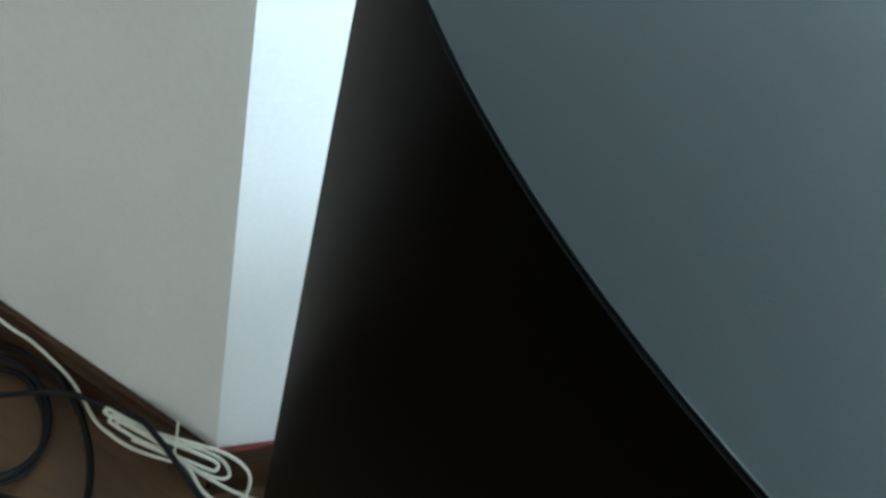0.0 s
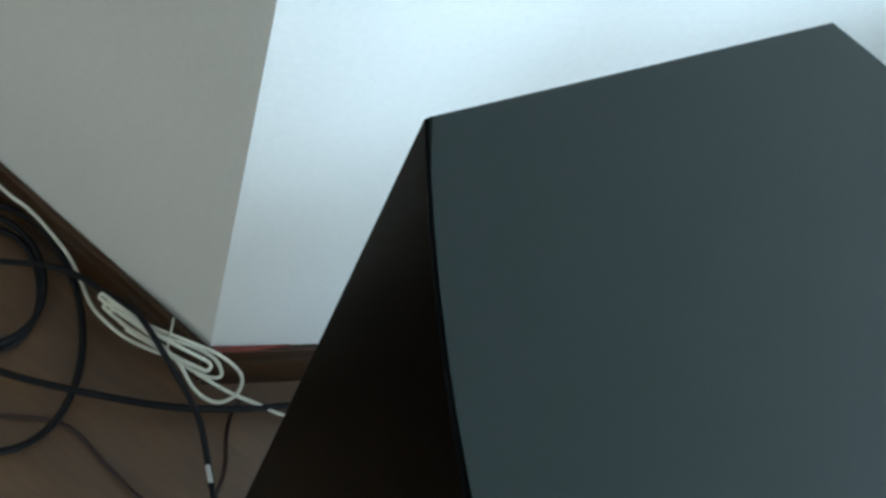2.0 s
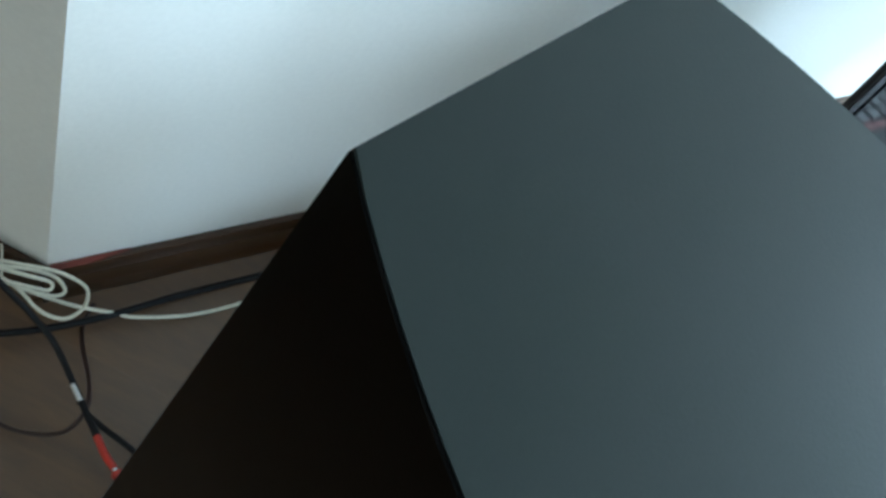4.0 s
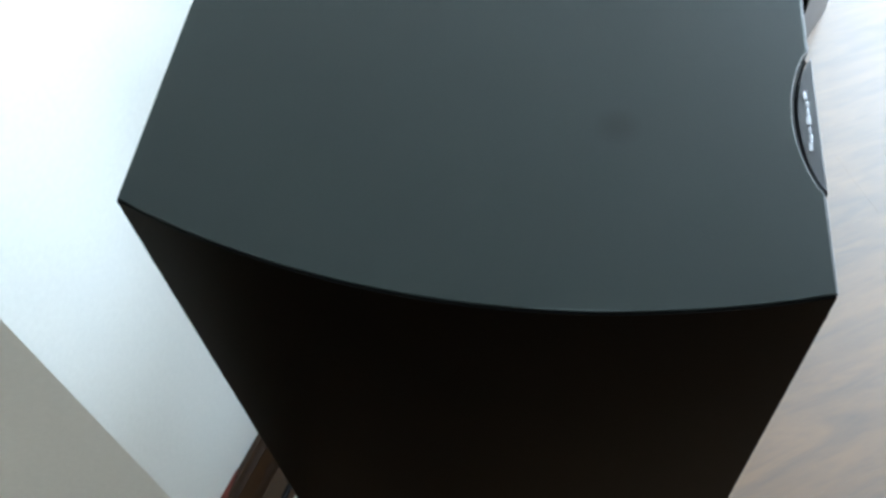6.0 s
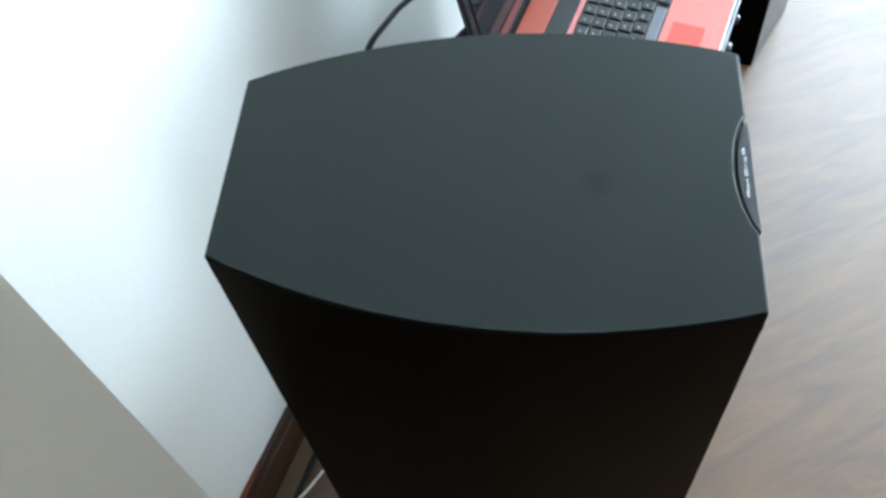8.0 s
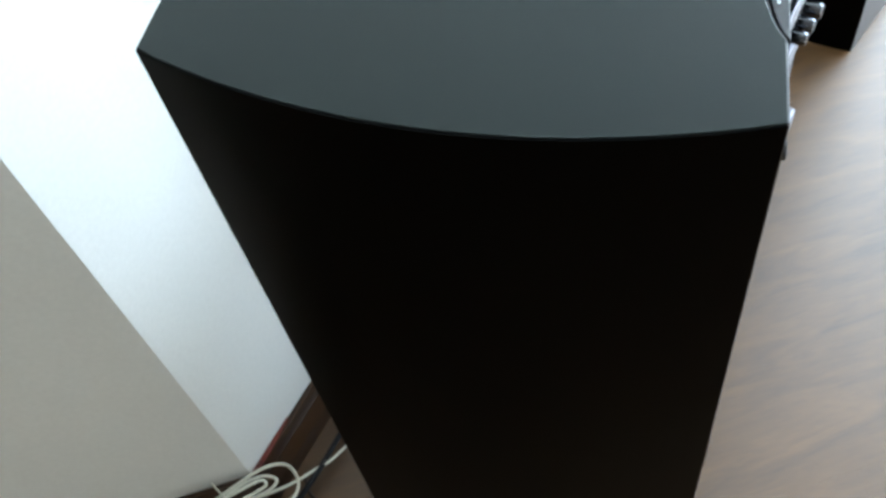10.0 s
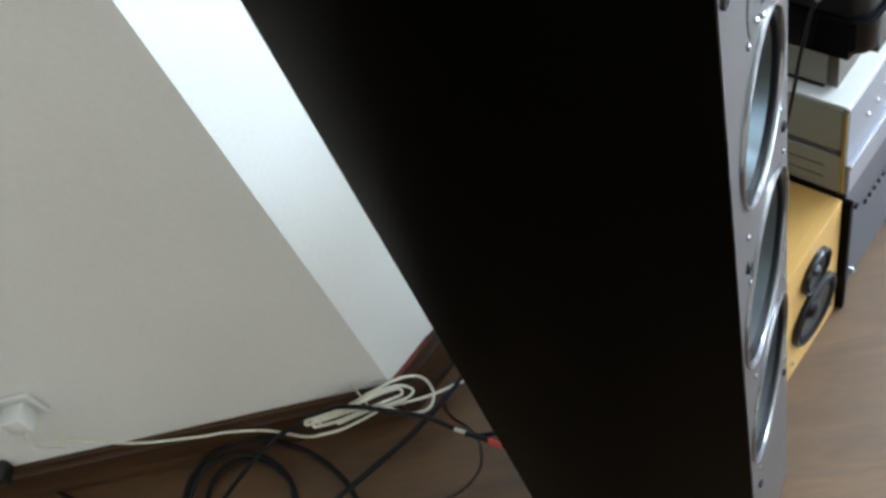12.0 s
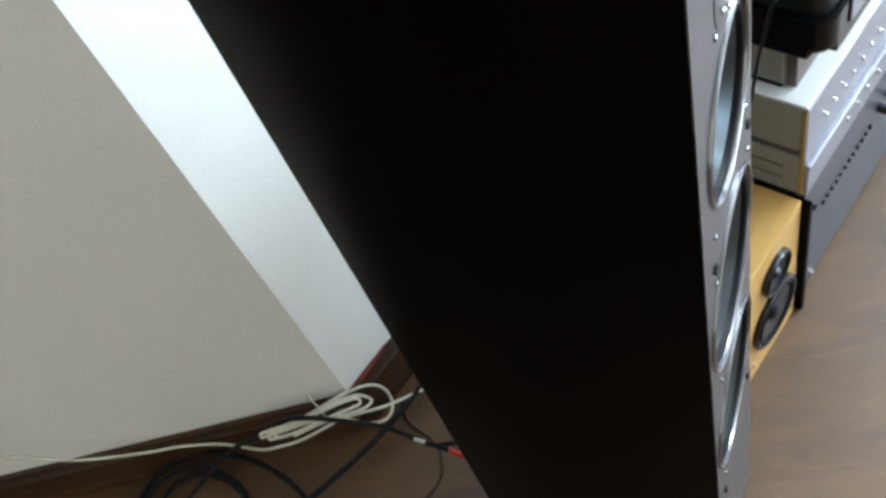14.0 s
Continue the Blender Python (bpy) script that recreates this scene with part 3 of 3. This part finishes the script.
def rounded_slab(x0, x1, y0, y1, z0, z1, r, low_r):
    pts = []
    for cx, cy, a0 in ((x1 - r, y0 + r, -90), (x1 - r, y1 - r, 0), (x0 + r, y1 - r, 90), (x0 + r, y0 + r, 180)):
        pts += [(cx + r * math.cos(radians(a0 + k * 15)), cy + r * math.sin(radians(a0 + k * 15))) for k in range(7)]
    bm = prism(pts, z0, z1)
    low = [e for e in bm.edges if abs(e.verts[0].co.z - z0) < 1e-6 and abs(e.verts[1].co.z - z0) < 1e-6]
    bmesh.ops.bevel(bm, geom=low, offset=low_r, segments=4, affect="EDGES", profile=0.5)
    return bm


part("lower_shell", rounded_slab(0.459, 0.833, -0.499, -0.23, 0.549, 0.602, 0.022, 0.018), GLOSSBLACK, player, "glossy black lower shell")
part("seam", rounded_slab(0.466, 0.826, -0.490, -0.234, 0.6022, 0.6068, 0.02, 0.0005), BLACKPLASTIC, player, "thin black seam")
part("upper_shell", rounded_slab(0.463, 0.829, -0.492, -0.231, 0.607, 0.640, 0.022, 0.003), BLACKPLASTIC, player, "black upper shell")
part("button", turned([(0.006, 0.001), (0.006, -0.003), (0, -0.004)], 18), RUBBER, player, "", pose(0.535, -0.5005, 0.582))
part("fascia", box(0.505, 0.80, -0.5015, -0.4995, 0.568, 0.598, 0.0008), BRUSHED, player, "grey reflecting fascia")

# ---------------------------------------------------------------- laptop
lap = thing("laptop", "open red laptop with a black keyboard, lying on the black player", "laptop")
LX0, LX1, LY0, LY1, LZ = 0.462, 0.828, -0.500, -0.256, 0.660
part("base", rounded_slab(LX0 + 0.001, LX1 - 0.001, LY0 + 0.001, LY1, 0.6402, 0.655, 0.014, 0.004), BLACKPLASTIC, lap, "black underside of the laptop")
part("palm_rest", rounded_slab(LX0, LX1, LY0, -0.4305, 0.6552, LZ, 0.013, 0.001), RED, lap, "red lacquered palm rest")
part("deck", box(LX0, LX1, -0.430, -0.3325, 0.6552, LZ - 0.001, 0.0008), BLACKPLASTIC, lap, "black keyboard deck")
part("pink_edge", box(LX0, LX1, -0.3322, -0.3262, 0.6552, LZ + 0.0006, 0.0008), material("pink_edge", (0.7, 0.24, 0.24), 0.3), lap, "thin pink edge strip")
part("speaker_grille", box(LX0, LX1, -0.3260, -0.3005, 0.6552, LZ, 0.0008), GRILLE, lap, "dark grey speaker grille")
part("hinge_strip", box(LX0, LX1, -0.3003, -0.268, 0.6552, LZ + 0.0005, 0.002), HINGERED, lap, "red strip at the hinge")
part("front_edge", box(LX0 + 0.012, LX1 - 0.012, LY0 - 0.0015, LY0 + 0.001, 0.648, 0.6545, 0.0006), CHROME, lap, "bright front edge")
part("touchpad", box(0.534, 0.619, -0.478, -0.440, LZ + 0.0002, LZ + 0.0009, 0.0003), REDPAD, lap, "darker red touchpad")
part("touchpad_button", box(0.534, 0.619, -0.4885, -0.4795, LZ + 0.0002, LZ + 0.0012, 0.0003), RED, lap)
part("blue_label", prism([(0.498 + 0.011 * math.cos(a), -0.447 + 0.006 * math.sin(a)) for a in [2 * math.pi * k / 20 for k in range(20)]], LZ + 0.0002, LZ + 0.0007), BLUE, lap, "small oval blue sticker")
part("pale_label", box(0.472, 0.487, -0.454, -0.440, LZ + 0.0002, LZ + 0.0007), PALE, lap, "small pale square sticker")
cap = box(-0.0078, 0.0078, -0.0068, 0.0068, 0, 0.0032, 0.0011, 1)
key = part("key", cap, KEYMAT, lap, "", pose(LX0 + 0.016, -0.4215, LZ - 0.0006))
mark = part("key_mark", box(-0.0024, -0.0004, 0.0002, 0.0024, 0.0033, 0.0035), KEYPRINT, key)
for row in range(6):
    for col in range(18):
        if row == 0 and 3 <= col <= 8:
            continue
        if row or col:
            k2 = again(key, pose(LX0 + 0.016 + col * 0.0187 + (0.004, 0.007, 0.003, 0.0, 0.0, 0.0)[row] * (1 if col < 13 else 0), -0.4215 + row * 0.0159, LZ - 0.0006))
            m2 = new("key_mark", mark.data)
            m2.parent = k2
part("space_bar", box(-0.054, 0.054, -0.0068, 0.0068, 0, 0.0032, 0.0011, 1), KEYGREY, lap, "", pose(LX0 + 0.121, -0.4215, LZ - 0.0006))

lean = pose(0, LY1 - 0.006, LZ + 0.004, -11.5, 0, 0)
lid = part("lid", box(LX0 + 0.001, LX1 - 0.001, 0.0, 0.006, 0.0, 0.205, 0.0025), RUBBER, lap, "black lid, opened", lean)
part("bezel", box(LX0 + 0.003, LX1 - 0.003, -0.0012, -0.0002, 0.006, 0.201, 0.0004), GLOSSBLACK, lid, "glossy black bezel")
part("screen", box(LX0 + 0.016, LX1 - 0.016, -0.0024, -0.0014, 0.026, 0.190), SCREEN, lid, "dark glossy screen")
part("lid_strip", box(LX0 + 0.012, LX1 - 0.012, -0.0028, -0.0014, 0.008, 0.0215, 0.0004), DARKRED, lid, "dark red strip under the screen")
for x in (LX0 + 0.05, LX1 - 0.05):
    part("hinge", tube([Vector((x - 0.02, LY1 - 0.004, LZ + 0.001)), Vector((x + 0.02, LY1 - 0.004, LZ + 0.001))], 0.006, 12), BLACKPLASTIC, lap)


# ---------------------------------------------------------------- cables and socket
def cable(name, pts, r, mat, label, per=8, n=8):
    c = thing(name, label, "cable")
    part("cord", tube(glide(pts, per), r, n), mat, c)
    return c


audio = cable("audio_cable", [(0.4525, -0.445, 0.630), (0.450, -0.440, 0.612), (0.4495, -0.435, 0.58), (0.450, -0.428, 0.538), (0.456, -0.419, 0.48), (0.463, -0.408, 0.42), (0.470, -0.394, 0.35), (0.472, -0.375, 0.278)], 0.0022, BLACKCORD, "thin black audio cable with a grey plug")
part("plug", tube([Vector((0.462, -0.452, 0.650)), Vector((0.457, -0.451, 0.648)), Vector((0.454, -0.448, 0.640)), Vector((0.4525, -0.445, 0.628))], [0.003, 0.005, 0.0052, 0.0028], 12), GREYPLUG, audio, "grey plug")
cable("power_cable", [(0.72, -0.222, 0.60), (0.735, -0.16, 0.575), (0.715, -0.085, 0.535), (0.66, -0.06, 0.54), (0.596, -0.06, 0.559), (0.556, -0.06, 0.566), (0.529, -0.06, 0.556), (0.510, -0.055, 0.50), (0.505, -0.05, 0.36), (0.505, -0.05, 0.15), (0.51, -0.06, 0.006), (0.60, -0.08, 0.006)], 0.0042, BLACKCORD, "thick black cable hanging behind the open laptop")
cable("mains_lead", [(0.60, -0.225, 0.645), (0.565, -0.21, 0.64), (0.545, -0.19, 0.62), (0.535, -0.15, 0.55), (0.53, -0.11, 0.4), (0.53, -0.09, 0.2), (0.54, -0.09, 0.007), (0.64, -0.11, 0.007)], 0.006, BLACKCORD, "thick black mains lead behind the laptop")

# white extension cord: from the wall socket, gathered in a tied bundle
white = thing("extension_cord", "ivory extension cord tied into a loose bundle beside the skirting board", "cable")
RC = 0.0024
part("cord", tube(glide([(-0.372, 0.343, 0.19), (-0.312, 0.278, 0.135), (-0.242, 0.209, 0.105), (-0.208, 0.186, 0.085), (-0.172, 0.143, 0.074), (-0.154, 0.109, 0.07), (-0.139, 0.067, 0.078), (-0.122, 0.04, 0.087), (-0.099, 0.018, 0.088), (-0.07, 0.001, 0.088), (-0.042, -0.008, 0.08)]), RC, 8), WHITECORD, white)
part("outer_loop", tube(glide([(-0.128, 0.063, 0.104), (-0.098, 0.036, 0.106), (-0.066, 0.008, 0.108), (-0.038, -0.02, 0.098), (-0.019, -0.044, 0.068), (0.007, -0.056, 0.048), (0.031, -0.049, 0.05), (0.038, -0.036, 0.075), (0.025, -0.026, 0.1), (0.002, -0.011, 0.107), (-0.033, 0.004, 0.112), (-0.075, 0.025, 0.112), (-0.114, 0.057, 0.109), (-0.124, 0.066, 0.107), (-0.128, 0.063, 0.104)], 7), RC, 8), WHITECORD, white)
part("middle_loop", tube(glide([(-0.123, 0.052, 0.1), (-0.094, 0.024, 0.102), (-0.057, -0.004, 0.106), (-0.028, -0.025, 0.096), (-0.001, -0.034, 0.08), (0.013, -0.031, 0.078), (0.006, -0.015, 0.088), (-0.019, -0.005, 0.106), (-0.057, 0.009, 0.113), (-0.096, 0.038, 0.11), (-0.116, 0.055, 0.106), (-0.123, 0.052, 0.1)], 7), RC, 8), WHITECORD, white)
part("inner_loop", tube(glide([(-0.114, 0.043, 0.1), (-0.08, 0.01, 0.104), (-0.043, -0.016, 0.11), (-0.019, -0.026, 0.1), (-0.005, -0.031, 0.096), (-0.002, -0.023, 0.1), (-0.024, -0.014, 0.114), (-0.066, 0.01, 0.118), (-0.1, 0.036, 0.113), (-0.112, 0.046, 0.107), (-0.114, 0.043, 0.1)], 7), RC, 8), WHITECORD, white)
part("tail", tube(glide([(-0.098, 0.024, 0.098), (-0.052, -0.008, 0.1), (-0.018, -0.027, 0.08), (0.02, -0.044, 0.055), (0.064, -0.059, 0.034), (0.095, -0.071, 0.026), (0.17, -0.082, 0.012), (0.26, -0.08, 0.006)], 7), RC, 8), WHITECORD, white)
part("tie", tube(glide([(-0.052, -0.012, 0.1), (-0.05, -0.003, 0.116), (-0.047, 0.009, 0.119), (-0.044, 0.021, 0.14)], 5), 0.0013, 6), WHITECORD, white, "thin twisted tie")

# black loudspeaker cable that climbs to the terminals
spk = thing("speaker_cable", "black loudspeaker cable with red and black plugs behind the tower", "cable")
part("cord", tube(glide([(-0.356, 0.092, 0.022), (-0.345, 0.125, 0.018), (-0.315, 0.15, 0.016), (-0.275, 0.147, 0.03), (-0.245, 0.138, 0.045), (-0.215, 0.129, 0.058), (-0.18, 0.117, 0.072), (-0.152, 0.1, 0.083), (-0.122, 0.075, 0.092), (-0.089, 0.044, 0.112), (-0.078, 0.026, 0.121), (-0.062, -0.003, 0.122), (-0.046, -0.032, 0.116), (-0.032, -0.056, 0.108), (-0.016, -0.095, 0.105), (-0.008, -0.15, 0.1135), (-0.005, -0.188, 0.13)]), 0.0038, 10), BLACKCORD, spk)
part("sleeve", tube([Vector((-0.0095, -0.150, 0.1135)), Vector((-0.0070, -0.172, 0.1225))], 0.0044, 12), CHROME, spk, "bright metal sleeve")
part("black_core", tube(glide([(-0.005, -0.188, 0.130), (-0.003, -0.204, 0.137), (-0.002, -0.216, 0.141)]), 0.004, 8), BLACKCORD, spk)
part("red_lead", tube(glide([(-0.002, -0.216, 0.141), (0.0, -0.238, 0.149), (0.005, -0.257, 0.157)]), 0.0042, 8), REDCORD, spk, "red lead")
part("black_lead", tube(glide([(-0.005, -0.188, 0.130), (0.008, -0.211, 0.140), (0.022, -0.235, 0.154), (0.033, -0.254, 0.162)]), 0.0034, 8), BLACKCORD, spk)
part("red_plug", tube([Vector((0.005, -0.257, 0.157)), Vector((0.0075, -0.2665, 0.160))], [0.0032, 0.0025], 10), CHROME, spk)

# thick black mains cord lying in coils
coil = thing("coiled_power_lead", "thick black power lead lying in loose coils with a moulded plug", "cable")


def ring(cx, cy, rx, ry, turn, a0, a1, z, wob=0.0, n=30):
    out = []
    for k in range(n + 1):
        a = radians(a0 + (a1 - a0) * k / n)
        p = Vector((rx * math.cos(a), ry * math.sin(a), 0))
        p.rotate(Euler((0, 0, radians(turn))))
        out.append(Vector((cx + p.x, cy + p.y, z + wob * math.sin(2 * a + 0.6))))
    return out


part("coil", tube(ring(-0.281, 0.125, 0.082, 0.092, 30, 0, 360, 0.022, 0.010, 44), 0.0042, 8, False), BLACKCORD, coil)
part("coil", tube(ring(-0.266, 0.116, 0.064, 0.084, 10, 0, 360, 0.014, 0.006, 44), 0.0042, 8, False), BLACKCORD, coil)
part("coil", tube(ring(-0.262, 0.068, 0.110, 0.165, 12, 0, 360, 0.024, 0.008, 54), 0.0046, 8, False), BLACKCORD, coil)
part("straight_run", tube(glide([(0.30, -0.05, 0.006), (0.16, -0.052, 0.012), (0.05, -0.062, 0.035), (-0.046, -0.058, 0.045), (-0.148, -0.034, 0.045), (-0.235, -0.002, 0.03), (-0.30, 0.036, 0.02), (-0.345, 0.085, 0.012)]), 0.0046, 8), BLACKCORD, coil)
pl = part("plug", box(-0.03, 0.03, -0.048, 0.048, 0, 0.038, 0.012, 3), BLACKCORD, coil, "moulded black plug", pose(-0.364, 0.05, 0.001, 0, 0, 12))
part("plug_mark", box(-0.006, 0.006, 0.022, 0.026, 0.0358, 0.037), material("olive_mark", (0.05, 0.055, 0.02), 0.5), pl)
for x in (-0.01, 0.01):
    part("pin", tube([Vector((x, -0.04, 0.018)), Vector((x, -0.06, 0.018))], 0.0024, 10), CHROME, pl)
cable("thin_lead", [(-0.40, -0.06, 0.003), (-0.32, -0.03, 0.003), (-0.25, -0.045, 0.004), (-0.17, -0.062, 0.005), (-0.118, -0.118, 0.008), (-0.075, -0.165, 0.02), (-0.03, -0.188, 0.05), (0.0, -0.175, 0.075), (0.014, -0.14, 0.06), (0.02, -0.095, 0.03), (0.03, -0.06, 0.01), (0.05, -0.035, 0.004)], 0.0026, THINCORD, "thin dark brown lead curling over the floor")
cable("thin_black_lead", [(-0.53, 0.60, 0.003), (-0.469, 0.483, 0.003), (-0.442, 0.383, 0.003), (-0.432, 0.298, 0.003), (-0.423, 0.213, 0.004), (-0.395, 0.135, 0.008), (-0.366, 0.09, 0.02)], 0.003, BLACKCORD, "thin black lead along the skirting board")

sock = thing("wall_socket", "white wall socket with a white plug above the skirting", "socket", Matrix.Translation((-0.363, 0.372, 0.272)) @ pose(0, 0, 0, 0, 0, math.degrees(math.atan2(-A.y, -A.x))))
part("plate", box(-0.030, 0.030, -0.009, -0.0005, -0.030, 0.030, 0.0042, 3), WHITEPLASTIC, sock)
part("plug", box(-0.018, 0.018, -0.045, -0.0085, -0.02, 0.02, 0.006), WHITEPLASTIC, sock, "white plug")
part("plug_cord", tube(glide([(0.0, -0.04, -0.015), (-0.005, -0.045, -0.045), (0.0, -0.034, -0.08), (0.015, -0.03, -0.10)], 6), 0.0036, 8), WHITECORD, sock)
box2 = thing("junction_box", "small black junction box on top of the skirting board", "adapter", pose(A.x * 0.685 - NA.x * 0.0195, A.y * 0.685 - NA.y * 0.0195, 0.0962, 0, 0, math.degrees(math.atan2(-A.y, -A.x))))
part("body", box(-0.03, 0.03, -0.018, 0.018, 0.0, 0.03, 0.004), BLACKPLASTIC, box2)
part("pale_label", box(-0.018, 0.018, -0.01, 0.01, 0.0302, 0.0308), WHITEPLASTIC, box2)

# ---------------------------------------------------------------- floor planks
ax = Vector((0.698, -0.716))
ay = Vector((0.716, 0.698))
turn = math.degrees(math.atan2(ax.y, ax.x))
PL, PW = 1.28, 0.192
floor = bpy.data.objects["floor"]
pp = [(-PL / 2 + 0.00004, -PW / 2 + 0.00004), (PL / 2 - 0.00004, -PW / 2 + 0.00004), (PL / 2 - 0.00004, PW / 2 - 0.00004), (-PL / 2 + 0.00004, PW / 2 - 0.00004)]
plank_mesh = finish("plank", prism(pp, -0.010, 0.0, 0.0001), FLOORWOOD)


def cut(poly, nx, ny, c):
    """The part of a flat outline with nx * x + ny * y < c."""
    out = []
    for p, q in zip(poly, poly[1:] + poly[:1]):
        a, b = nx * p[0] + ny * p[1] - c, nx * q[0] + ny * q[1] - c
        if a <= 0:
            out.append(p)
        if a * b < 0:
            out.append((p[0] + (q[0] - p[0]) * a / (a - b), p[1] + (q[1] - p[1]) * a / (a - b)))
    return out


for j in range(-22, 18):
    off = (j * 0.43) % 1.0
    for i in range(-4, 5):
        c = ax * ((i + off) * PL) + ay * (j * PW + 0.05)
        outline = [tuple(c + ax * x + ay * y) for x, y in pp]
        short = outline
        for nx, ny, d in ((1, 0, 3.28), (-1, 0, 2.28), (0, 1, 1.44), (0, -1, 3.28)) + (((0, 1, 0.08),) if c.dot(NA) > 0.09 else ()):
            short = cut(short, nx, ny, d) if len(short) > 2 else []
        if len(short) < 3:
            continue
        if short == outline:
            p = new("plank", plank_mesh)
        else:
            local = [((Vector(q) - c).dot(ax), (Vector(q) - c).dot(ay)) for q in short]
            p = new("plank", finish("plank", prism(local, -0.010, 0.0), FLOORWOOD))
        p.parent = floor
        p.matrix_basis = pose(c.x, c.y, 0, 0, 0, turn)
